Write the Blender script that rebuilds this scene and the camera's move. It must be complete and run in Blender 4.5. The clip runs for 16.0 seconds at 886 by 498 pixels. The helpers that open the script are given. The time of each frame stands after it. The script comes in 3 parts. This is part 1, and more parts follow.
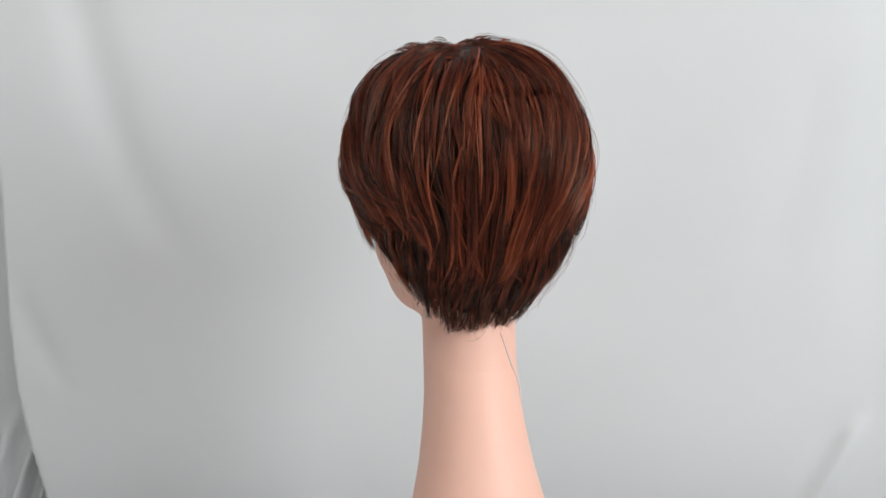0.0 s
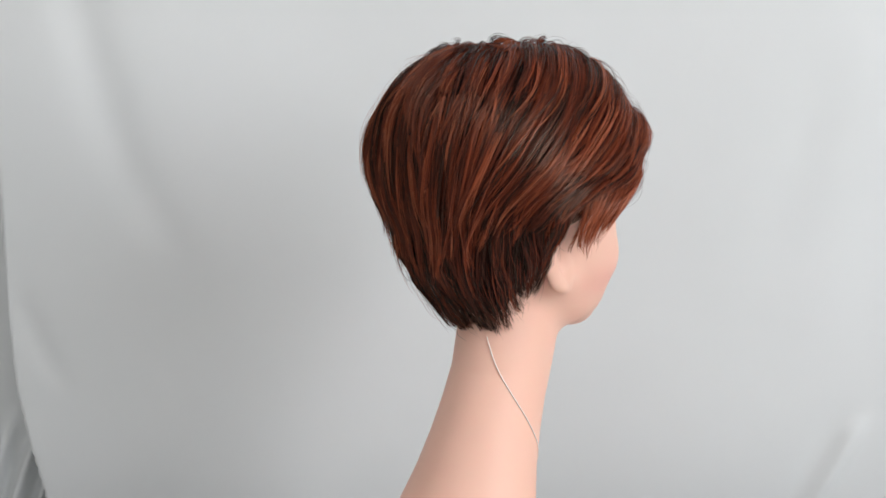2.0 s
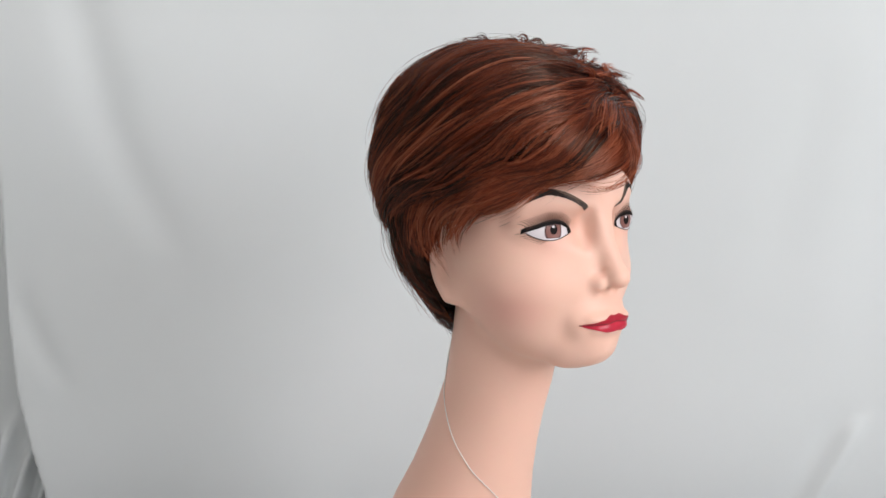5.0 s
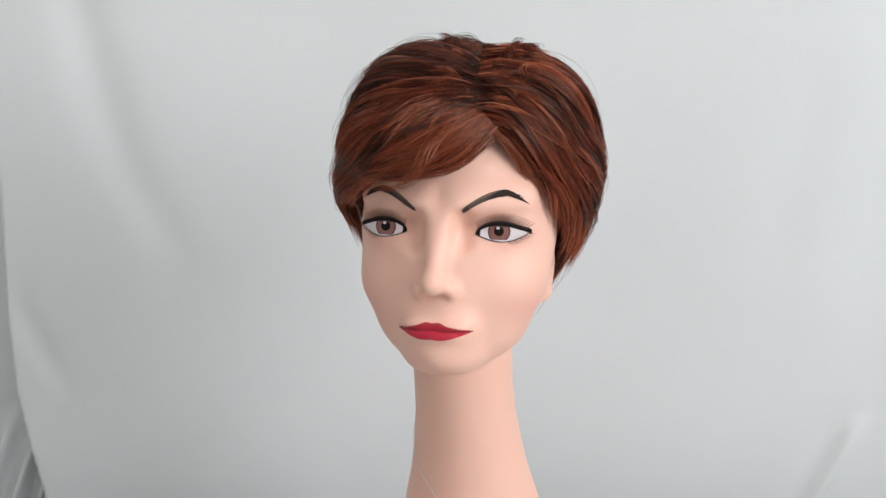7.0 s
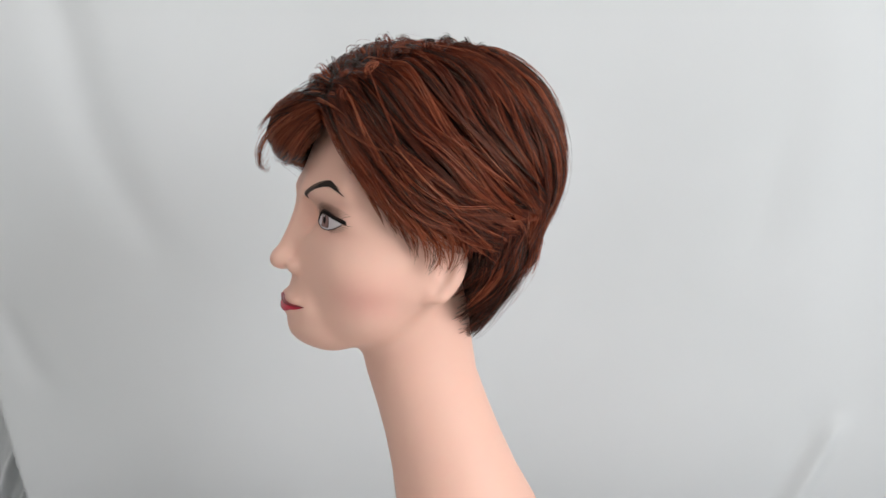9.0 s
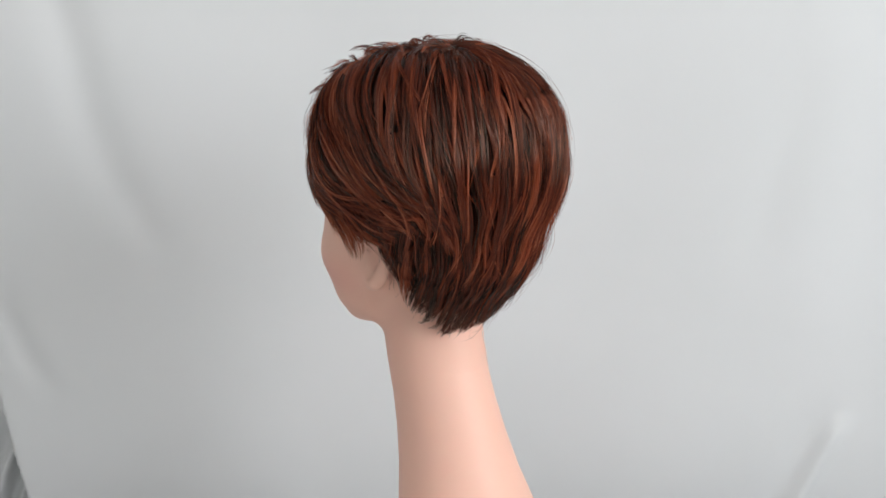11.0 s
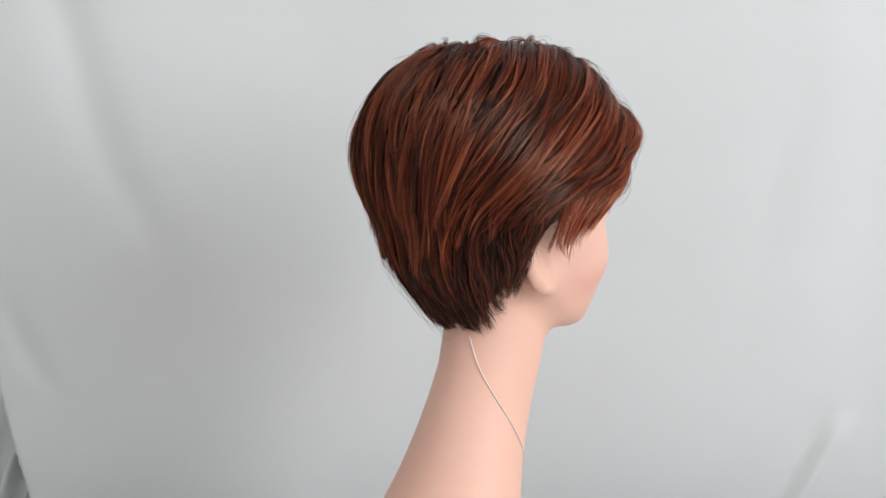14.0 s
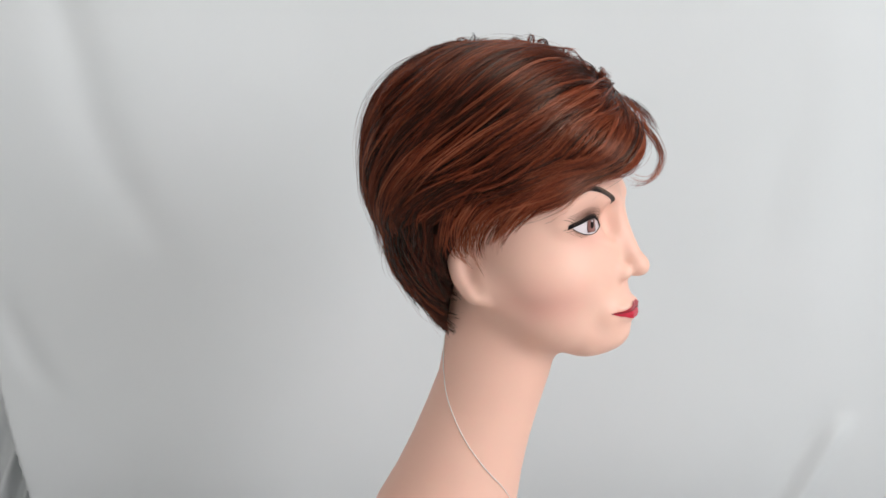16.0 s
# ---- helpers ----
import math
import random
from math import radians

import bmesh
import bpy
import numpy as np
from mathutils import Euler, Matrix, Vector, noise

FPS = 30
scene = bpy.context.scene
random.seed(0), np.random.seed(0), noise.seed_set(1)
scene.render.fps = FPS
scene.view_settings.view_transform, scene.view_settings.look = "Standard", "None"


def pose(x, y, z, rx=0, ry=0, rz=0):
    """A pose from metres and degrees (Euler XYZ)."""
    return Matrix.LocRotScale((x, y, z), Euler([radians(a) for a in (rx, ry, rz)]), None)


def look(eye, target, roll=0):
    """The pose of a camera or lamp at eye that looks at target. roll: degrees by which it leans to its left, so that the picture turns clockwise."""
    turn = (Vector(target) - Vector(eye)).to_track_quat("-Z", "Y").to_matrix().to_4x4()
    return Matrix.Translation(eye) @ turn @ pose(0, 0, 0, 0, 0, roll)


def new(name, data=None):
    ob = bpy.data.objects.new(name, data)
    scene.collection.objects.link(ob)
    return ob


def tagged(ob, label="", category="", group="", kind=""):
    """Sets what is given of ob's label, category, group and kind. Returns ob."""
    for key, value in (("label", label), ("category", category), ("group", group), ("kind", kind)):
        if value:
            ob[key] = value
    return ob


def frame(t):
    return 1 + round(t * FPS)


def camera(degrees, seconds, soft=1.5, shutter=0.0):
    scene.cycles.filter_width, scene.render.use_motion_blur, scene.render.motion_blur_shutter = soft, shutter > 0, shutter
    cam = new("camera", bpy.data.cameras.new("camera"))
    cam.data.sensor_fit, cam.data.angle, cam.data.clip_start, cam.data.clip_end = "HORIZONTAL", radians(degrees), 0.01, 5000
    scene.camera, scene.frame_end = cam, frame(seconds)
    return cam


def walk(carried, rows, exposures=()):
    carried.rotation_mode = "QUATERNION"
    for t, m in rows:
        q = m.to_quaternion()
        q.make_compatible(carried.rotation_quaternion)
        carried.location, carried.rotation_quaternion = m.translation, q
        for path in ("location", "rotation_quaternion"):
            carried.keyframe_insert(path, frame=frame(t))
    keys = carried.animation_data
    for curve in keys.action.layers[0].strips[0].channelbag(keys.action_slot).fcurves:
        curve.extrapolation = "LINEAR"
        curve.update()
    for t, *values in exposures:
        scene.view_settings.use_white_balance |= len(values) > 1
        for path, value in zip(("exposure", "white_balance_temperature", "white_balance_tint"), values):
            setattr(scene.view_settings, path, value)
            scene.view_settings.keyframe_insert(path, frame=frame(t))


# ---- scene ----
DEG = 40.0
cam = camera(DEG, 16.0)
EYE = Vector((-0.0271, -0.95, 0.52))


def aim(pan):
    """The camera's pose, turned to the right by pan degrees and down by 9.14."""
    way = Matrix.Rotation(radians(-pan), 3, "Z") @ Vector((0, math.cos(radians(9.14)), -math.sin(radians(9.14))))
    return look(EYE, EYE + way, 0.67)


walk(cam, [(0.0, aim(0)), (3.7, aim(0.02)), (7.6, aim(0.03)), (8.0, aim(0.13)), (8.3, aim(0.5)), (8.6, aim(0.76)),
           (9.0, aim(0.86)), (9.5, aim(0.87)), (11.8, aim(0.77)), (16.0, aim(0.73))])

# ---- light ----
world = bpy.data.worlds.new("world")
scene.world = world
world.use_nodes = True
wn = world.node_tree
sky = wn.nodes.new("ShaderNodeTexSky")
sky.sky_type, sky.sun_disc = "NISHITA", False
sky.sun_elevation, sky.sun_rotation = radians(40), radians(120)
wn.nodes["Background"].inputs[1].default_value = 0.1
wn.links.new(sky.outputs[0], wn.nodes["Background"].inputs[0])


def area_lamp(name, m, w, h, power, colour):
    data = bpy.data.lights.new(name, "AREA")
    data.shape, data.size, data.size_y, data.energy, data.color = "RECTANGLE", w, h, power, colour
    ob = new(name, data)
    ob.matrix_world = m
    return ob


# unseen sources, both assumed: soft light in a wall opening, a panel below the ceiling
area_lamp("unseen_side_light", look((1.58, -1.45, 1.08), (0.2, -1.1, 0.8)), 1.5, 1.1, 39.7, (0.955, 0.98, 1.0))
area_lamp("unseen_ceiling_light", look((-0.3, -0.85, 1.72), (0, -0.1, 0.3)), 1.2, 0.6, 7.5, (0.97, 0.985, 1.0))
scene.view_settings.exposure = 0.0


# ---- materials ----
def material(name, colour=(0.5, 0.5, 0.5), rough=0.5, **more):
    m = bpy.data.materials.new(name)
    m.use_nodes = True
    b = m.node_tree.nodes["Principled BSDF"]
    b.inputs["Base Color"].default_value = (*colour, 1)
    b.inputs["Roughness"].default_value = rough
    for k, v in more.items():
        b.inputs[k].default_value = v
    return m


def node(m, kind, **values):
    n = m.node_tree.nodes.new(kind)
    for k, v in values.items():
        n.inputs[k].default_value = v
    return n


def cloth_material():
    m = material("cloth", (0.74, 0.75, 0.74), 0.75)
    t, b = m.node_tree, m.node_tree.nodes["Principled BSDF"]
    b.inputs["Sheen Weight"].default_value = 0.15
    co = node(m, "ShaderNodeTexCoord")
    n1 = node(m, "ShaderNodeTexNoise", Scale=5.0, Detail=3.0)
    n2 = node(m, "ShaderNodeTexNoise", Scale=900.0, Detail=2.0)
    t.links.new(co.outputs["Object"], n1.inputs["Vector"])
    t.links.new(co.outputs["Object"], n2.inputs["Vector"])
    ramp = node(m, "ShaderNodeValToRGB")
    ramp.color_ramp.elements[0].color = (0.70, 0.715, 0.72, 1)
    ramp.color_ramp.elements[1].color = (0.77, 0.775, 0.785, 1)
    t.links.new(n1.outputs["Fac"], ramp.inputs["Fac"])
    t.links.new(ramp.outputs["Color"], b.inputs["Base Color"])
    bump = node(m, "ShaderNodeBump", Strength=0.15, Distance=0.0006)
    t.links.new(n2.outputs["Fac"], bump.inputs["Height"])
    t.links.new(bump.outputs["Normal"], b.inputs["Normal"])
    return m


CLOTH = cloth_material()
PAINT = material("wall_paint", (0.72, 0.71, 0.69), 0.8)
TABLE = material("table_top", (0.62, 0.62, 0.6), 0.5)


# ---- mesh helpers ----
def smooth(mesh):
    mesh.polygons.foreach_set("use_smooth", [True] * len(mesh.polygons))


def mesh_of(name, verts, faces, mats, index=None, smoothed=True):
    me = bpy.data.meshes.new(name)
    me.from_pydata(np.asarray(verts, float).tolist(), [], faces if isinstance(faces, list) else faces.tolist())
    for m in mats:
        me.materials.append(m)
    if index is not None:
        me.polygons.foreach_set("material_index", np.asarray(index, np.int32))
    if smoothed:
        smooth(me)
    me.update()
    return me


def box(name, lo, hi, mat, label=""):
    bm = bmesh.new()
    bmesh.ops.create_cube(bm, size=1)
    for v in bm.verts:
        v.co = [lo[i] + (v.co[i] + 0.5) * (hi[i] - lo[i]) for i in range(3)]
    bmesh.ops.bevel(bm, geom=bm.edges[:], offset=0.004, segments=2, affect="EDGES")
    me = bpy.data.meshes.new(name)
    bm.to_mesh(me)
    bm.free()
    me.materials.append(mat)
    return tagged(new(name, me), label=label, kind="structure")


# ---- the room ----
FLOOR = -0.75
box("floor", (-2.1, -2.6, FLOOR - 0.1), (1.72, 1.0, FLOOR), PAINT)
box("ceiling", (-2.1, -2.6, 1.75), (1.72, 1.0, 1.85), PAINT)
box("wall_back", (-2.1, 0.9, FLOOR), (1.6, 1.0, 1.75), PAINT)
box("wall_left", (-2.2, -2.6, FLOOR), (-2.1, 1.0, 1.75), PAINT)


def wall_with_opening(name, x0, x1, y0, y1, z0, z1, hole):
    """A wall of thickness x1 - x0 with one opening (ya, yb, za, zb) through it."""
    ya, yb, za, zb = hole
    bm = bmesh.new()
    for a, b, c, d in ((y0, ya, z0, z1), (yb, y1, z0, z1), (ya, yb, z0, za), (ya, yb, zb, z1)):
        for v in bmesh.ops.create_cube(bm, size=1)["verts"]:
            v.co = (x0 + (v.co.x + 0.5) * (x1 - x0), a + (v.co.y + 0.5) * (b - a), c + (v.co.z + 0.5) * (d - c))
    me = bpy.data.meshes.new(name)
    bm.to_mesh(me)
    bm.free()
    me.materials.append(PAINT)
    return tagged(new(name, me), kind="structure")


# unseen wall; its opening is assumed, cut for the side light
wall_with_opening("wall_right", 1.6, 1.72, -2.6, 1.0, FLOOR, 1.75, (-2.25, -0.65, 0.5, 1.68))
box("wall_front", (-2.1, -2.7, FLOOR), (1.72, -2.6, 1.75), PAINT)
box("table", (-0.9, -0.35, FLOOR), (0.9, 0.28, 0.0), TABLE, "plain pale table block under the display head")


# ---- the backdrop ----
def smoothstep(a, b, x):
    q = np.clip((x - a) / (b - a), 0, 1)
    return q * q * (3 - 2 * q)


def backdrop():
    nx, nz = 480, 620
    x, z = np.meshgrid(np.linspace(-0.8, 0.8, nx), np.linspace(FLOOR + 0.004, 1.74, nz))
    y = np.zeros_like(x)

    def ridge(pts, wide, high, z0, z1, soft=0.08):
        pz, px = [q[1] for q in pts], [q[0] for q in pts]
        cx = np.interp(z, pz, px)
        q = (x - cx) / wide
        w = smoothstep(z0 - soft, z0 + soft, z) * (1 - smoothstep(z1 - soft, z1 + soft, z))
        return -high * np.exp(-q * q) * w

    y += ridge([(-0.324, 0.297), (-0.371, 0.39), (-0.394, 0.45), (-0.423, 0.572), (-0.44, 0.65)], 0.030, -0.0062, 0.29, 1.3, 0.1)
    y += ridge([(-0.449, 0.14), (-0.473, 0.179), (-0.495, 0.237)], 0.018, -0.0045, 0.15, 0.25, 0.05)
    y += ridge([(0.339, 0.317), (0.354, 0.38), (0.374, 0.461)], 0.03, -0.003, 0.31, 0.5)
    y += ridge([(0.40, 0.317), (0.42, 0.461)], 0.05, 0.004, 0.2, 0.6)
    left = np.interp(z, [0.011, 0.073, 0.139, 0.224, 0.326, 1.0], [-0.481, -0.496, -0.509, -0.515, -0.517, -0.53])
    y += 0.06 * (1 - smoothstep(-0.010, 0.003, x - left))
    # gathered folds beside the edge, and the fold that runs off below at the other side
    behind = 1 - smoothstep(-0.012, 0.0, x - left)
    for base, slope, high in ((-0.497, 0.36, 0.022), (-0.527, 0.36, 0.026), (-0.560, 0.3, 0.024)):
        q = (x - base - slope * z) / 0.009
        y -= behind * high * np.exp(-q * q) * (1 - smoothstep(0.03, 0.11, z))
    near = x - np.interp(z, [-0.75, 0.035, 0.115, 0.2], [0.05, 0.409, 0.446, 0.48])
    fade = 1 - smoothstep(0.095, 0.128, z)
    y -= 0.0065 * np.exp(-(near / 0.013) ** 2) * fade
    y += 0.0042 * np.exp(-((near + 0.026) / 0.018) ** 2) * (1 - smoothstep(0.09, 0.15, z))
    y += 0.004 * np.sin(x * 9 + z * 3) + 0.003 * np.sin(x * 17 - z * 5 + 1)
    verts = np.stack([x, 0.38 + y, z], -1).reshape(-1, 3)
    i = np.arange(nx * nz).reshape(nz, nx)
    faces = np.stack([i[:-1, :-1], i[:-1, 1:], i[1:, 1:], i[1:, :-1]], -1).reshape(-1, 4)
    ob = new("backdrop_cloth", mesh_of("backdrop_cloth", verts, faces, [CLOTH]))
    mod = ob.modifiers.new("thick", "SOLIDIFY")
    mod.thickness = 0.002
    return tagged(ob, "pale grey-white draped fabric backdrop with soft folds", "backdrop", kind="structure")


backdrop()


# ---- the display head: one mesh from a field of rounded forms; millimetres, x to its left, f forward, z from eye level of the camera ----
RISE = 520.0


def ell(p, c, r, tilt=0.0):
    q = p - np.array(c, float)
    if tilt:
        s, k = math.sin(radians(tilt)), math.cos(radians(tilt))
        q = np.stack([q[..., 0], k * q[..., 1] + s * q[..., 2], -s * q[..., 1] + k * q[..., 2]], -1)
    r = np.array(r, float)
    k0 = np.linalg.norm(q / r, axis=-1)
    k1 = np.linalg.norm(q / (r * r), axis=-1)
    return k0 * (k0 - 1) / np.maximum(k1, 1e-6)


def cap(p, a, b, ra, rb):
    a, b = np.array(a, float), np.array(b, float)
    d = b - a
    h = np.clip(((p - a) @ d) / (d @ d), 0, 1)
    return np.linalg.norm(p - a - h[..., None] * d, axis=-1) - (ra + (rb - ra) * h)


def join(a, b, k):
    h = np.clip(0.5 + 0.5 * (b - a) / k, 0, 1)
    return b + (a - b) * h - k * h * (1 - h)


def cut(a, b, k):
    return -join(-a, b, k)


def neck_field(p):
    z = p[..., 2]
    zs = [-540, -522, -505, -470, -430, -395, -358, -330, -301, -275, -249, -220, -190]
    mid = np.interp(z, zs, [-37, -37, -36, -32, -26, -19, -9, 1, 11, 20, 29, 35, 40])
    deep = np.interp(z, zs, [100, 100, 97, 84, 72, 64, 57, 51, 47, 45, 44, 45, 46])
    wide = np.interp(z, zs, [98, 98, 95, 83, 71, 62, 54, 47, 42, 39, 38, 38, 38])
    q = np.sqrt(((p[..., 0] + 2.5) / wide) ** 2 + ((p[..., 1] - mid) / deep) ** 2)
    return np.maximum((q - 1) * np.minimum(wide, deep) * 0.93, np.maximum(z + 165, -520 - z))


def head_field(p):
    m = p.copy()
    m[..., 0] = np.abs(p[..., 0])
    d = ell(m, (0, 30, -90), (71, 87, 74))
    d = join(d, ell(m, (0, 62, -128), (72, 66, 75)), 16)
    d = join(d, ell(m, (0, 76, -170), (53, 56, 56)), 14)
    d = join(d, ell(m, (34, 80, -161), (33, 37, 32)), 12)
    d = join(d, cap(m, (48, 38, -172), (15, 104, -208.5), 13, 14), 16)
    d = join(d, ell(m, (29, 80, -191), (22, 26, 20)), 16)
    d = join(d, ell(m, (0, 111, -206), (22, 25, 18)), 14)
    d = join(d, neck_field(p), 12)
    # brow, sockets, lids
    d = join(d, cap(m, (13, 115.5, -104), (52, 96, -99), 9, 10), 13)
    d = cut(d, ell(m, (33, 129, -119), (19, 14, 11)), 10)
    d = cut(d, ell(m, (16.5, 127, -121), (7.5, 11, 13)), 8)
    d = join(d, ell(m, (41, 93, -120), (23, 20, 14)), 5)
    # nose
    d = join(d, cap(m, (0, 119.5, -111), (0, 138.5, -152), 5.0, 7.0), 10)
    d = join(d, ell(m, (0, 141, -156), (7.6, 8.4, 7.0)), 7)
    d = join(d, ell(m, (11.0, 129, -160.3), (5.8, 9.0, 6.4)), 4.5)
    d = cut(d, ell(m, (6.2, 136, -167), (3.6, 5.5, 2.2)), 2)
    # mouth
    d = join(d, ell(m, (0, 122.5, -189), (27, 14, 15)), 10)
    d = join(d, ell(m, (7, 133.5, -185.4), (14, 6, 3.8)), 5)
    d = join(d, ell(m, (0, 133.5, -192.3), (18, 7.6, 5.0)), 4)
    d = cut(d, ell(m, (0, 142, -175), (3.0, 4.5, 6)), 3)
    # ears
    e = ell(m, (60, 26, -160), (6, 13, 24), 24)
    e = join(e, cap(m, (60, 32, -177), (57, 41, -180.5), 5.0, 3.8), 5)
    e = cut(e, ell(m, (67, 30, -158), (6.5, 7.5, 15), 24), 3)
    e = cut(e, ell(m, (65.5, 38, -170), (5, 6, 6)), 3)
    return join(d, e, 4)


def surface_net(field, lo, hi, step):
    """Vertices and quads of the field's zero surface on a grid, drawn onto the surface."""
    ax = [np.arange(lo[i], hi[i] + step, step) for i in range(3)]
    g = np.stack(np.meshgrid(*ax, indexing="ij"), -1)
    v = np.concatenate([field(s) for s in np.array_split(g, 12)])
    inside = v < 0
    total = np.zeros([n - 1 for n in inside.shape], int)
    for i in (0, 1):
        for j in (0, 1):
            for k in (0, 1):
                total += inside[i:i + total.shape[0], j:j + total.shape[1], k:k + total.shape[2]]
    cells = (total > 0) & (total < 8)
    ids = -np.ones(cells.shape, int)
    ids[cells] = np.arange(cells.sum())
    pos = (np.argwhere(cells) + 0.5) * step + np.array(lo)
    for _ in range(6):
        pos = pos - 0.8 * field(pos)[:, None] * gradient(field, pos)
    quads = []
    for axis in range(3):
        a = inside
        b = np.roll(inside, -1, axis)
        edge = a != b
        keep = [slice(1, -1)] * 3
        keep[axis] = slice(0, -1)
        where = np.argwhere(edge[tuple(keep)]) + [0 if k == axis else 1 for k in range(3)]
        u, w = [k for k in range(3) if k != axis]
        c = []
        for du, dw in ((-1, -1), (0, -1), (0, 0), (-1, 0)):
            q = where.copy()
            q[:, u] += du
            q[:, w] += dw
            c.append(ids[q[:, 0], q[:, 1], q[:, 2]])
        c = np.stack(c, 1)
        flip = a[where[:, 0], where[:, 1], where[:, 2]] ^ (axis == 1)
        c[~flip] = c[~flip][:, ::-1]
        quads.append(c)
    return pos, np.concatenate(quads)


def gradient(field, p, e=0.4):
    g = np.stack([field(p + np.eye(3)[i] * e) - field(p - np.eye(3)[i] * e) for i in range(3)], -1)
    return g / np.maximum(np.linalg.norm(g, axis=-1, keepdims=True), 1e-9)


def on_face(x, z, lift):
    """Points of the face's front at (x, z), lift millimetres proud."""
    x, z = np.broadcast_arrays(np.asarray(x, float), np.asarray(z, float))
    f = np.full(x.shape, 165.0)
    for _ in range(60):
        f = f - 0.7 * head_field(np.stack([x, f, z], -1))
    p = np.stack([x, f, z], -1)
    return p + lift * gradient(head_field, p)


def to_world(p):
    """From the millimetres above to metres: the face looks along -y, the base stands on z = 0."""
    p = np.asarray(p)
    return np.stack([p[..., 0], -p[..., 1], p[..., 2] + RISE], -1) / 1000


class Paint:
    """Gathers thin painted patches that follow the face."""

    def __init__(self):
        self.v, self.f, self.m, self.n = [], [], [], 0

    def patch(self, x, z, mat, lift):
        r, c = x.shape
        i = np.arange(r * c).reshape(r, c) + self.n
        f = np.stack([i[:-1, :-1], i[:-1, 1:], i[1:, 1:], i[1:, :-1]], -1).reshape(-1, 4)
        self.v.append(np.stack([x.ravel(), z.ravel(), np.full(x.size, lift)], -1))
        self.f.append(f)
        self.m += [mat] * len(f)
        self.n += r * c

    def between(self, xs, low, high, mat, lift, rows=6):
        t = np.linspace(0, 1, rows)[:, None]
        self.patch(np.repeat(np.asarray(xs)[None], rows, 0), low[None] * (1 - t) + high[None] * t, mat, lift)

    def disc(self, cx, cz, rx, rz, mat, lift, top=99.0, bottom=-999.0):
        a = np.linspace(0, 2 * math.pi, 33)[None]
        r = np.linspace(0.02, 1, 6)[:, None]
        self.patch(cx + rx * r * np.cos(a), np.clip(cz + rz * r * np.sin(a), bottom, top), mat, lift)

    def stroke(self, pts, w0, w1, mat, lift):
        pts = np.asarray(pts, float)
        d = np.gradient(pts, axis=0)
        n = np.stack([-d[:, 1], d[:, 0]], -1) / np.linalg.norm(d, axis=1, keepdims=True)
        w = np.interp(np.linspace(0, 1, len(pts)), [0, 0.3, 1], [w0, w0, w1])[:, None] / 2
        a, b = pts - n * w, pts + n * w
        self.patch(np.stack([a[:, 0], b[:, 0]]), np.stack([a[:, 1], b[:, 1]]), mat, lift)


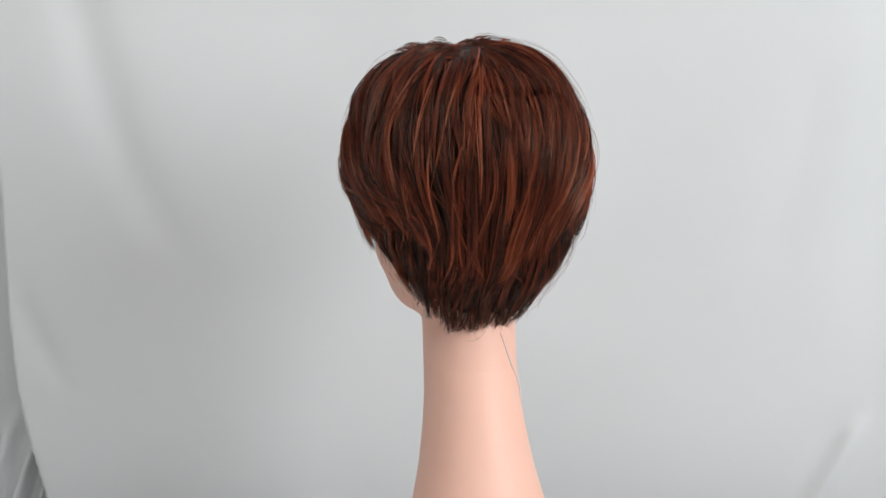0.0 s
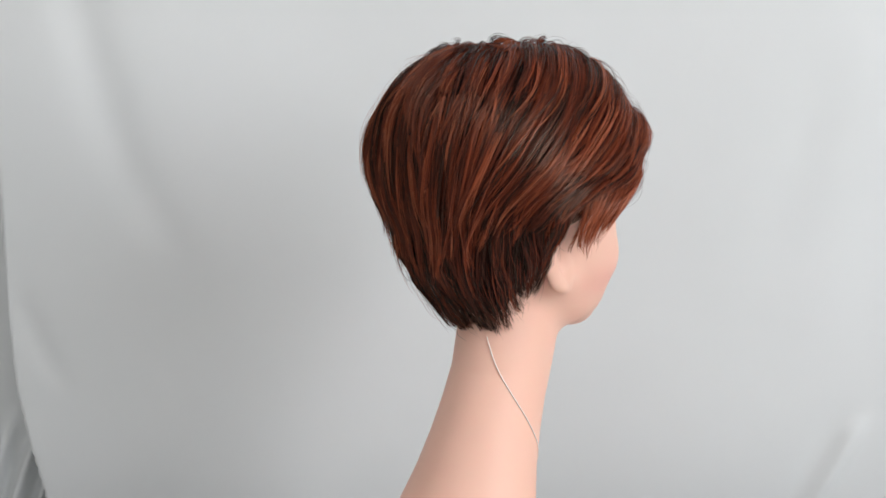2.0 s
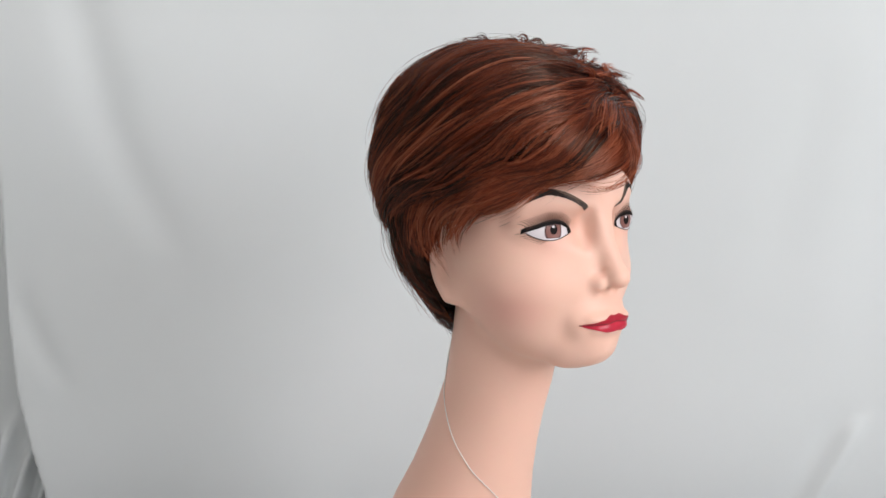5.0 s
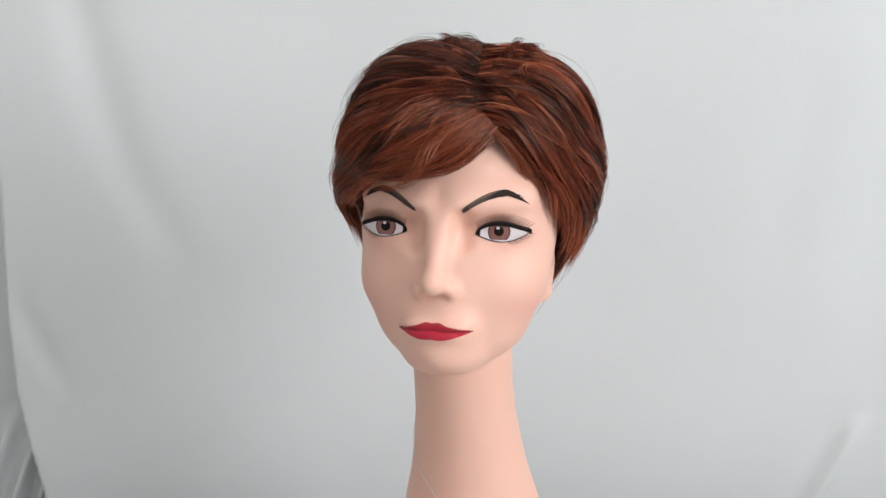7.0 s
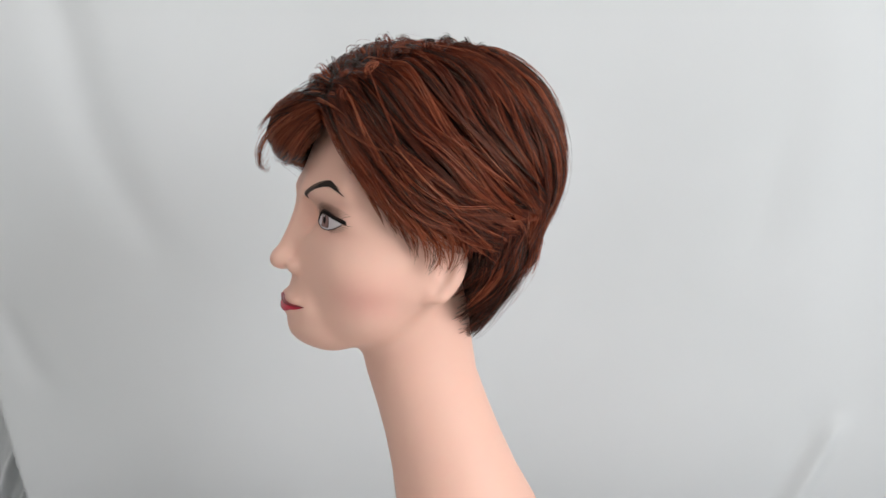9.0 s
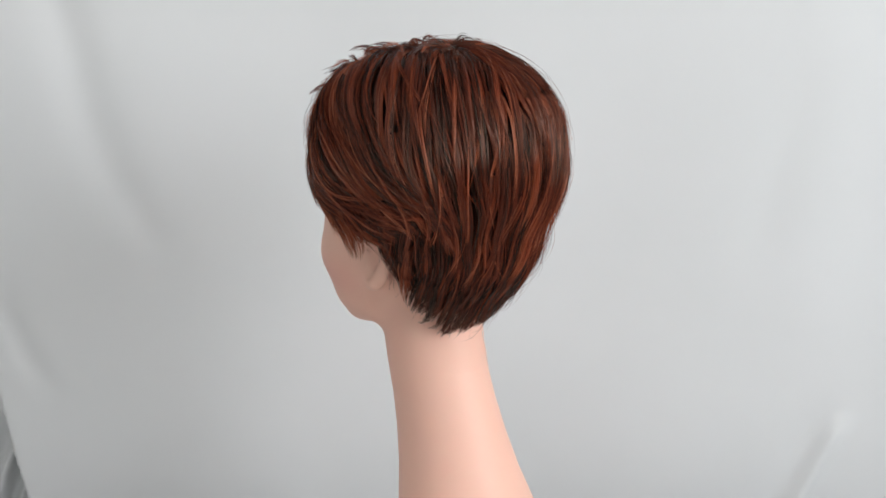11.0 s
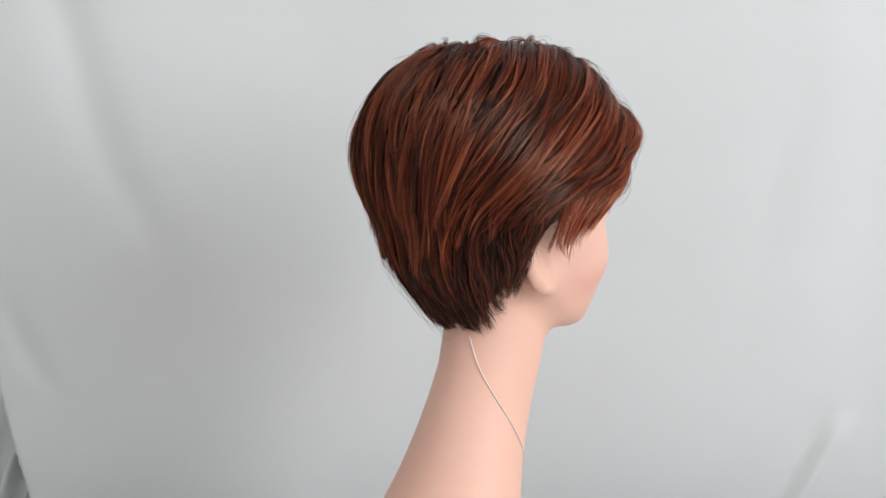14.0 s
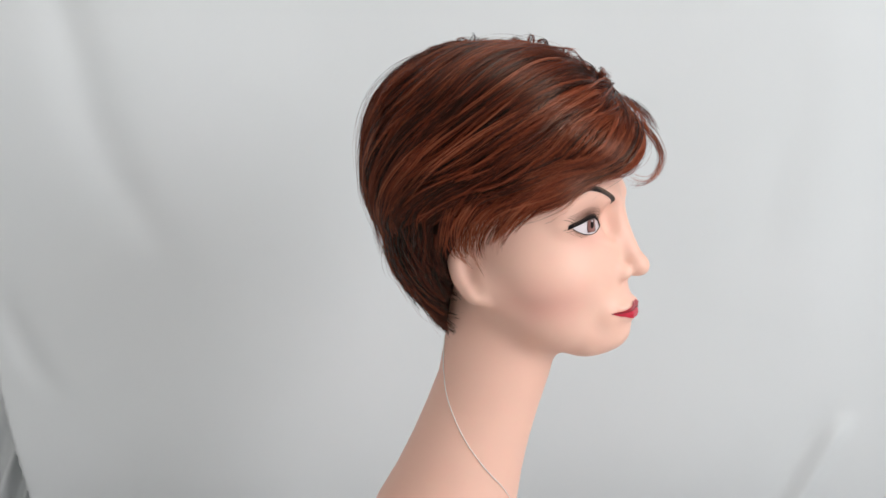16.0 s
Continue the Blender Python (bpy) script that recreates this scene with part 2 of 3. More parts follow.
def paint_eye(pt, s):
    """One painted eye; s is the side, 1 for its left."""
    u = np.linspace(0, 1, 33)
    x = s * (24.5 + 34.5 * u)
    inner, outer = -123.2, -122.2
    line = inner + (outer - inner) * u
    top = line + 6.8 * np.sin(np.pi * u ** 0.85) ** 0.75
    low = line - 5.2 * np.sin(np.pi * u ** 1.15) ** 0.85
    pt.between(x, low, top, 1, 0.15, 8)
    cx, cz = s * 40.6, -120.9
    pt.disc(cx, cz, 7.7, 7.7, 2, 0.28, cz + 6.3, cz - 5.6)
    pt.disc(cx, cz, 6.6, 6.6, 3, 0.36, cz + 6.0, cz - 5.4)
    pt.disc(cx, cz + 0.4, 3.4, 3.4, 4, 0.44)
    pt.disc(cx, cz + 5.0, 6.4, 2.6, 2, 0.40, cz + 6.0)
    # the pupil's white glint, put on as a painted dot
    pt.disc(cx - 0.6, cz + 2.6, 1.2, 1.0, 1, 0.56)
    # upper liner, thick outwards, with a wing; grey band above; lower liner thin
    wing = x + s * np.clip(u - 0.8, 0, 1) * 11
    pt.between(wing, top + 0.8, top + 1.8 + 1.0 * np.sin(np.pi * u), 5, 0.3, 4)
    pt.between(wing, top - 0.8, top + 1.1 + 1.3 * u, 4, 0.5, 4)
    pt.between(x, low - 0.45, low + 0.25, 5, 0.4, 3)
    pt.between(x[:4], low[:4], top[:4], 4, 0.45, 3)
    # lashes on the lid and at the outer corner
    for k in range(26):
        q = 0.05 + 0.93 * k / 25
        x0, z0 = float(np.interp(q, u, np.abs(x))), float(np.interp(q, u, top)) + 1.6
        lean = -2.0 + 6.5 * q
        long = 4.6 + 2.6 * math.sin(math.pi * q) + random.uniform(-0.5, 0.5)
        pts = [(s * (x0 + lean * w * w * 0.9), z0 + long * (w - 0.15 * q * w * w)) for w in np.linspace(0, 1, 6)]
        pt.stroke(pts, 0.62, 0.2, 9, 0.6)
    for k in range(8):
        q = 0.62 + 0.38 * k / 7
        x0, z0 = float(np.interp(q, u, np.abs(x))), float(np.interp(q, u, low))
        pts = [(s * (x0 + 3.8 * w), z0 - (2.4 - 3.0 * (q - 0.62)) * w) for w in np.linspace(0, 1, 4)]
        pt.stroke(pts, 0.42, 0.15, 9, 0.6)
    # brow of many fine strokes, dense along the arch
    b = np.linspace(0, 1, 41)
    bx = 16.5 + 43 * b
    arch = -106.6 + 12.6 * np.sin(np.pi / 2 * np.clip(b / 0.66, 0, 1)) - 8.0 * np.clip((b - 0.66) / 0.34, 0, 1) ** 1.4
    half = np.interp(b, [0, 0.06, 0.3, 0.6, 0.8, 1], [1.5, 2.1, 2.4, 2.4, 1.8, 0.15])
    pt.between(s * bx, arch - half, arch + half * 0.9, 11, 0.22, 4)
    pt.between(s * bx[12:], (arch - half * 0.95)[12:], (arch + half * 0.85 * np.interp(b, [0.3, 0.6], [-0.6, 1]))[12:], 6, 0.32, 4)
    for k in range(110):
        q = random.uniform(0.0, 0.86)
        x0 = float(np.interp(q, b, bx))
        z0 = float(np.interp(q, b, arch - half * 1.05)) + random.uniform(0, 2.0)
        long = (1.4 * float(np.interp(q, b, half)) + 2.0) * (1 - 0.45 * q)
        pts = [(s * (x0 + long * (0.6 + 0.9 * q) * w), z0 + long * (0.85 - 1.0 * q) * w) for w in np.linspace(0, 1, 4)]
        pt.stroke(pts, 0.55, 0.15, 6 if q > 0.36 else 5, 0.4)


def paint_mouth(pt):
    x = np.linspace(-26, 26, 55)
    u = np.abs(x) / 26
    middle = -187.6 - 1.3 * u ** 2 + 0.5 * np.cos(u * 9) * (1 - u)
    upper = middle + (1 - u) ** 0.8 * 4.7 + 1.2 * np.exp(-((u - 0.22) / 0.16) ** 2) - 0.9 * np.exp(-(u / 0.1) ** 2)
    lower = middle - 6.7 * np.clip(1 - u ** 2.0, 0, 1) ** 0.9
    pt.between(x, middle - 0.2, upper, 7, 0.5, 7)
    pt.between(x, lower, middle + 0.2, 8, 0.45, 8)
    # shade of the crease between the lips, put in as a dark strip
    pt.between(x, middle - 0.4, middle + 0.4, 10, 0.7, 3)


MATT = {"Specular IOR Level": 0.08}


def display_head():
    skin = skin_material()
    mats = [skin, material("eye_white", (0.70, 0.62, 0.64), 0.45), material("iris_rim", (0.10, 0.04, 0.035), 0.35),
            material("iris", (0.24, 0.095, 0.08), 0.35), material("black_paint", (0.014, 0.011, 0.011), 0.8, **MATT),
            material("grey_liner", (0.085, 0.065, 0.06), 0.65, **MATT), material("brow_paint", (0.036, 0.028, 0.025), 0.9, **MATT),
            material("upper_lip_paint", (0.40, 0.013, 0.03), 0.3), material("lower_lip_paint", (0.52, 0.018, 0.045), 0.25),
            material("lash_paint", (0.07, 0.035, 0.028), 0.6, **MATT), material("mouth_shade_line", (0.2, 0.008, 0.015), 0.5),
            material("pale_brow_paint", (0.17, 0.115, 0.09), 0.9, **MATT)]
    v, f = surface_net(head_field, (-104, -150, -524), (104, 158, 2), 2.5)
    pt = Paint()
    for s in (1, -1):
        paint_eye(pt, s)
    paint_mouth(pt)
    flat = np.concatenate(pt.v)
    allv = np.concatenate([v, on_face(flat[:, 0], flat[:, 1], flat[:, 2:])])
    allf = np.concatenate([f] + [q + len(v) for q in pt.f])
    index = np.concatenate([np.zeros(len(f), int), np.array(pt.m)])
    ob = new("mannequin_head", mesh_of("mannequin_head", to_world(allv), allf, mats, index))
    return tagged(ob, "pale pink plastic mannequin head with long neck and painted make-up", "mannequin head")


def skin_material():
    m = material("painted_plastic", (0.80, 0.52, 0.42), 0.52)
    t, b = m.node_tree, m.node_tree.nodes["Principled BSDF"]
    b.inputs["Subsurface Weight"].default_value = 0.08
    b.inputs["Subsurface Radius"].default_value = (0.008, 0.003, 0.002)
    b.inputs["Subsurface Scale"].default_value = 0.6
    co = node(m, "ShaderNodeTexCoord")
    last = None

    def spot(centre, radii, colour, much, base):
        mp = node(m, "ShaderNodeMapping")
        mp.vector_type = "TEXTURE"
        mp.inputs["Location"].default_value = centre
        mp.inputs["Scale"].default_value = radii
        t.links.new(co.outputs["Object"], mp.inputs["Vector"])
        g = node(m, "ShaderNodeTexGradient")
        g.gradient_type = "QUADRATIC_SPHERE"
        t.links.new(mp.outputs["Vector"], g.inputs["Vector"])
        mul = node(m, "ShaderNodeMath")
        mul.operation = "MULTIPLY"
        mul.inputs[1].default_value = much
        t.links.new(g.outputs["Fac"], mul.inputs[0])
        mix = node(m, "ShaderNodeMix")
        mix.data_type = "RGBA"
        t.links.new(mul.outputs[0], mix.inputs[0])
        t.links.new(base, mix.inputs[6])
        mix.inputs[7].default_value = (*colour, 1)
        return mix.outputs[2]

    n = node(m, "ShaderNodeTexNoise", Scale=14.0, Detail=4.0)
    t.links.new(co.outputs["Object"], n.inputs["Vector"])
    ramp = node(m, "ShaderNodeValToRGB")
    ramp.color_ramp.elements[0].color = (0.86, 0.505, 0.395, 1)
    ramp.color_ramp.elements[1].color = (0.90, 0.545, 0.43, 1)
    t.links.new(n.outputs["Fac"], ramp.inputs["Fac"])
    last = ramp.outputs["Color"]
    for s in (1, -1):
        last = spot((s * 0.052, -0.084, 0.345), (0.032, 0.05, 0.034), (0.80, 0.27, 0.25), 0.6, last)
        last = spot((s * 0.042, -0.105, 0.406), (0.030, 0.05, 0.020), (0.36, 0.15, 0.10), 1.0, last)
        last = spot((s * 0.043, -0.108, 0.389), (0.030, 0.05, 0.014), (0.72, 0.32, 0.26), 0.55, last)
        # beside the nose: brown eye shadow, and the bridge's side shade coloured in
        last = spot((s * 0.022, -0.112, 0.404), (0.014, 0.04, 0.022), (0.50, 0.23, 0.16), 0.6, last)
    t.links.new(last, b.inputs["Base Color"])
    fine = node(m, "ShaderNodeTexNoise", Scale=500.0, Detail=2.0)
    t.links.new(co.outputs["Object"], fine.inputs["Vector"])
    bump = node(m, "ShaderNodeBump", Strength=0.05, Distance=0.0003)
    t.links.new(fine.outputs["Fac"], bump.inputs["Height"])
    t.links.new(bump.outputs["Normal"], b.inputs["Normal"])
    return m


HEAD = display_head()


# ---- the wig ----
def hair_field(p):
    d = ell(p, (1, 20, -84), (95, 97, 87.5))
    d = join(d, ell(p, (0, 2, -58), (74, 75, 60)), 14)
    d = join(d, ell(p, (0, 60, -62), (86, 68, 62)), 18)
    d = join(d, ell(p, (-24, 40, -40), (58, 70, 48)), 12)
    d = join(d, ell(p, (44, 28, -45), (46, 60, 42)), 12)
    d = join(d, ell(p, (59, 45, -88), (41, 42, 40)), 10)
    d = join(d, ell(p, (-60, 70, -90), (29, 40, 33)), 12)
    d = join(d, ell(p, (50, -10, -80), (40, 50, 48)), 12)
    d = join(d, ell(p, (0, 8, -122), (86, 62, 46)), 12)
    d = join(d, ell(p, (0, -3, -146), (72, 53, 45)), 12)
    d = join(d, ell(p, (0, -1, -170), (51, 34, 60), 20), 20)
    d = join(d, ell(p, (-20, 107, -63), (58, 36, 28)), 14)
    return cut(d, cap(p, (26, 122, -30), (14, -16, 13), 2.5, 3.0), 7) + 1.0


def hair_material():
    """Dyed hair: the tone of each strand is kept with it, from dark roots to copper streaks; it also carries some sheen
    and gap shade.
    """
    m = material("dyed_hair", (0.1, 0.03, 0.015), 0.27)
    t, b = m.node_tree, m.node_tree.nodes["Principled BSDF"]
    tone = node(m, "ShaderNodeAttribute")
    tone.attribute_name = "tone"
    ramp = node(m, "ShaderNodeValToRGB")
    e = ramp.color_ramp.elements
    e[0].position, e[0].color = 0.0, (0.020, 0.007, 0.005, 1)
    e[1].position, e[1].color = 1.0, (0.52, 0.142, 0.068, 1)
    for pos, c in ((0.25, (0.066, 0.0145, 0.0085, 1)), (0.5, (0.168, 0.032, 0.0155, 1)), (0.75, (0.34, 0.068, 0.027, 1))):
        e.new(pos).color = c
    t.links.new(tone.outputs["Fac"], ramp.inputs["Fac"])
    t.links.new(ramp.outputs["Color"], b.inputs["Base Color"])
    b.inputs["Specular IOR Level"].default_value = 0.85
    b.inputs["Specular Tint"].default_value = (1.0, 0.7, 0.55, 1)
    # light passes through thin hair
    through_light = node(m, "ShaderNodeBsdfTranslucent")
    t.links.new(ramp.outputs["Color"], through_light.inputs["Color"])
    mix = node(m, "ShaderNodeMixShader", Fac=0.12)
    t.links.new(b.outputs[0], mix.inputs[1])
    t.links.new(through_light.outputs[0], mix.inputs[2])
    t.links.new(mix.outputs[0], t.nodes["Material Output"].inputs["Surface"])
    return m


HAIR = hair_material()
NET = material("wig_net", (0.022, 0.008, 0.006), 0.9, **{"Specular IOR Level": 0.05})
THREAD = material("white_thread", (0.85, 0.82, 0.78), 0.4)

rnd = np.random.RandomState(7)


def fast_mesh(name, v, quads, mat, tone=None):
    me = bpy.data.meshes.new(name)
    me.vertices.add(len(v))
    me.vertices.foreach_set("co", np.asarray(v, np.float32).ravel())
    me.loops.add(quads.size)
    me.loops.foreach_set("vertex_index", quads.astype(np.int32).ravel())
    me.polygons.add(len(quads))
    me.polygons.foreach_set("loop_start", np.arange(0, quads.size, 4, dtype=np.int32))
    me.polygons.foreach_set("use_smooth", np.ones(len(quads), bool))
    me.materials.append(mat)
    if tone is not None:
        me.attributes.new("tone", "FLOAT", "POINT").data.foreach_set("value", np.clip(tone, 0, 1).astype(np.float32).ravel())
    me.update(calc_edges=True)
    return me


def spline(pts, n):
    """n even points of a smooth curve through pts (k x 3)."""
    pts = np.asarray(pts, float)
    q = np.concatenate([[2 * pts[0] - pts[1]], pts, [2 * pts[-1] - pts[-2]]])
    s = np.linspace(0, len(pts) - 1 - 1e-6, n)
    i = s.astype(int)
    t = (s - i)[:, None]
    a, b, c, d = q[i], q[i + 1], q[i + 2], q[i + 3]
    return 0.5 * (2 * b + (c - a) * t + (2 * a - 5 * b + 4 * c - d) * t ** 2 + (3 * b - a - 3 * c + d) * t ** 3)


def tubes(lines, radius):
    """Three-sided tubes along lines (strands x points x 3), thin at the tips."""
    n, k, _ = lines.shape
    d = np.gradient(lines, axis=1)
    d /= np.maximum(np.linalg.norm(d, axis=2, keepdims=True), 1e-6)
    ref = np.where(np.abs(d[..., 2:3]) < 0.8, np.array([0.0, 0, 1]), np.array([1.0, 0, 0]))
    a = np.cross(d, ref)
    a /= np.maximum(np.linalg.norm(a, axis=2, keepdims=True), 1e-6)
    b = np.cross(d, a)
    s = np.linspace(0, 1, k)
    r = radius[:, None, None] * np.interp(s, [0, 0.1, 0.6, 1], [0.8, 1, 0.95, 0.25])[None, :, None]
    v = np.stack([lines + r * (math.cos(w) * a + math.sin(w) * b) for w in (0.0, 2.094, 4.189)], 2).reshape(-1, 3)
    i = np.arange(n * k * 3).reshape(n, k, 3)
    quads = []
    for j in range(3):
        jj = (j + 1) % 3
        quads.append(np.stack([i[:, :-1, j], i[:, :-1, jj], i[:, 1:, jj], i[:, 1:, j]], -1).reshape(-1, 4))
    return v, np.concatenate(quads)


def settle(p, level, stick):
    """Draws points to the wig's outer form, level millimetres outside it."""
    for _ in range(5):
        p = p - (stick * (hair_field(p) - level))[..., None] * gradient(hair_field, p, 1.0) * 0.85
    return p


def lock_lines(guide, n, strands, wide, deep, tone, clumps=5):
    """Strands round a guide with normals n: a flat bundle of finer clumps that narrow to their tips. Also each strand's tone."""
    k = len(guide)
    s = np.linspace(0, 1, k)
    d = np.gradient(guide, axis=0)
    d /= np.linalg.norm(d, axis=1, keepdims=True)
    side = np.cross(d, n)
    side /= np.maximum(np.linalg.norm(side, axis=1, keepdims=True), 1e-6)
    n = np.cross(side, d)
    which = rnd.randint(0, clumps, strands)
    cu, cb = np.linspace(-1, 1, clumps) + rnd.normal(0, 0.15, clumps), rnd.uniform(-1, 1, clumps)
    bend, rise, ct = rnd.normal(0, 1, clumps), rnd.uniform(-0.6, 1, clumps), rnd.normal(0, 0.15, clumps)
    ends = rnd.uniform(0.72, 1.0, clumps)
    u, w = rnd.uniform(-1, 1, strands), rnd.uniform(-1, 1, strands)
    shape = np.interp(s, [0, 0.25, 0.6, 1], [0.9, 1.0, 0.8, 0.35])
    inner = np.interp(s, [0, 0.3, 0.7, 1], [1.0, 0.85, 0.6, 0.15]) * 1.5 / clumps
    wave, freq = rnd.uniform(0, 6.28, strands), rnd.uniform(2, 5, strands)
    stray = rnd.normal(0, 1, strands) * (rnd.rand(strands) < 0.24)
    a = (cu[which][:, None] * shape + u[:, None] * inner) * wide + (bend[which][:, None] * s ** 2 * wide * 0.42)
    a = a + 0.35 * np.sin(wave[:, None] + freq[:, None] * s) * (0.3 + s) + stray[:, None] * s ** 2 * wide * 0.5
    b = cb[which][:, None] * deep * 0.6 * shape + w[:, None] * deep * inner * 1.6 + rise[which][:, None] * s ** 2 * deep * 0.9
    b = b + 0.25 * np.sin(wave[:, None] * 2 + freq[:, None] * 1.3 * s) + np.abs(stray)[:, None] * s ** 2 * 1.2
    lines = guide[None] + a[..., None] * side + b[..., None] * n
    cutoff = ends[which] * rnd.uniform(0.88, 1.0, strands)
    q = cutoff[:, None] * np.linspace(0, 1, k) * (k - 1)
    i = np.clip(q.astype(int), 0, k - 2)
    f = (q - i)[..., None]
    rows = np.arange(strands)[:, None]
    shade = tone + ct[which] + rnd.normal(0, 0.08, strands)
    return lines[rows, i] * (1 - f) + lines[rows, i + 1] * f, shade


def mirrored(guides):
    return [[(-x, f, z) for x, f, z in g] for g in guides]


BACK = [(7, -14, 12), (4, -46, -5), (0, -74, -42), (-3, -77, -95), (-3, -62, -150), (-2, -44, -192)]
RIGHT = [
    [(26, 118, -34), (-4, 134, -48), (-46, 132, -70), (-78, 102, -90), (-92, 60, -108), (-90, 22, -128)],
    [(23, 115, -25), (-15, 126, -30), (-58, 112, -54), (-88, 72, -84), (-95, 28, -106), (-90, -8, -126)],
    [(22, 112, -20), (-20, 110, -16), (-66, 78, -40), (-92, 26, -80), (-90, -16, -108), (-80, -34, -138)],
    [(18, 98, -8), (-28, 82, -3), (-72, 40, -34), (-90, -8, -72), (-74, -44, -114), (-58, -48, -152)],
    [(15, 75, 6), (-28, 50, 6), (-68, 8, -26), (-78, -36, -66), (-56, -60, -120), (-42, -54, -162)],
    [(11, 45, 11), (-24, 15, 10), (-52, -24, -18), (-56, -56, -62), (-40, -66, -128), (-30, -52, -172)],
    [(8, 15, 12), (-14, -18, 8), (-30, -50, -20), (-32, -70, -66), (-22, -66, -138), (-16, -50, -180)],
    BACK,
]
LEFT = [
    [(25, 119, -38), (52, 111, -48), (76, 88, -86), (86, 54, -122), (88, 18, -134), (84, -12, -140)],
    [(22, 104, -16), (52, 94, -28), (80, 66, -68), (93, 25, -108), (90, -8, -124), (82, -36, -132)],
    [(18, 72, 3), (55, 55, -8), (86, 25, -54), (94, -15, -92), (82, -42, -112), (66, -58, -126)],
    [(12, 36, 11), (45, 15, 0), (78, -20, -42), (82, -46, -92), (64, -56, -132), (48, -48, -160)],
    [(8, 5, 13), (30, -27, 2), (50, -57, -37), (54, -71, -92), (42, -64, -142), (32, -48, -178)],
    BACK,
]
FRINGE = [
    [(36, 119, -46), (12, 132, -69), (-22, 137, -81), (-54, 125, -86), (-78, 90, -105), (-92, 44, -124)],
    [(30, 120, -40), (0, 137, -62), (-40, 137, -78), (-69, 108, -90), (-91, 70, -110), (-95, 20, -117)],
    [(22, 114, -26), (-15, 128, -41), (-58, 119, -65), (-85, 86, -88), (-97, 43, -106), (-94, 4, -114)],
]
TEMPLE_RIGHT = [
    [(-64, 120, -82), (-78, 102, -96), (-85, 82, -112), (-84, 66, -130)],
    [(-80, 104, -88), (-89, 80, -105), (-88, 60, -125), (-80, 50, -146)],
    [(-88, 90, -92), (-93, 66, -110), (-88, 49, -136), (-78, 53, -163)],
    [(-93, 62, -96), (-93, 42, -118), (-86, 34, -145), (-77, 46, -168)],
    [(-93, 30, -98), (-91, 18, -124), (-84, 14, -146), (-76, 26, -164)],
]
TEMPLE_LEFT = [
    [(68, 102, -78), (77, 92, -96), (79, 80, -116), (75, 70, -138)],
    [(76, 96, -86), (84, 80, -106), (83, 64, -130), (74, 54, -152)],
    [(84, 82, -94), (89, 62, -116), (84, 47, -143), (73, 47, -175)],
    [(91, 56, -98), (91, 38, -122), (84, 30, -148), (75, 40, -172)],
    [(93, 28, -98), (90, 14, -124), (82, 10, -148), (74, 22, -164)],
]
HAIRLINE = [
    [(30, 112, -45), (44, 104, -63), (58, 93, -87), (66, 85, -112)],
    [(26, 114, -43), (50, 105, -60), (66, 90, -88), (73, 77, -124)],
]
SIDE = [
    [(-92, 10, -100), (-88, 6, -128), (-82, 4, -152), (-72, 12, -180)],
    [(-86, -12, -112), (-82, -12, -145), (-72, 0, -176), (-56, 26, -200)],
    [(-70, -40, -122), (-64, -37, -160), (-55, -18, -192), (-43, 18, -213)],
    [(-32, -62, -128), (-31, -49, -175), (-30, -24, -208), (-26, 0, -232)],
    [(0, -68, -128), (0, -53, -178), (0, -26, -212), (0, -7, -237)],
]
RIGHT = [[(g[0][0] + 7, g[0][1], g[0][2] + 2)] + g[1:] for g in RIGHT]
LEFT = [[(g[0][0], g[0][1], g[0][2] + 2)] + g[1:] for g in LEFT]
SPIKES = [
    [(14, 126, -32), (6, 140, -40), (-3, 151, -50), (-12, 159, -62)],
    [(4, 124, -30), (-14, 136, -37), (-30, 145, -48), (-42, 150, -60)],
    [(-6, 120, -28), (-32, 127, -36), (-55, 130, -50), (-70, 129, -64)],
]
CURL = [
    [(14, 120, -40), (12, 137, -50), (6, 151, -63), (0, 157, -77), (-20, 153, -88), (-45, 144, -86), (-60, 138, -72)],
    [(4, 124, -40), (0, 140, -52), (-4, 152, -65), (-10, 155, -79), (-30, 150, -91), (-54, 140, -86), (-68, 132, -70)],
]


def pick(guides, u, n=40):
    """A curve between neighbouring guides; u from 0 to 1 runs through them."""
    q = u * (len(guides) - 1)
    i = min(int(q), len(guides) - 2)
    f = q - i
    return (1 - f) * spline(guides[i], n) + f * spline(guides[i + 1], n)


def stretch(curve, s0, s1, n=13):
    q = np.linspace(s0, s1, n) * (len(curve) - 1)
    i = np.clip(q.astype(int), 0, len(curve) - 2)
    f = (q - i)[:, None]
    return curve[i] * (1 - f) + curve[i + 1] * f


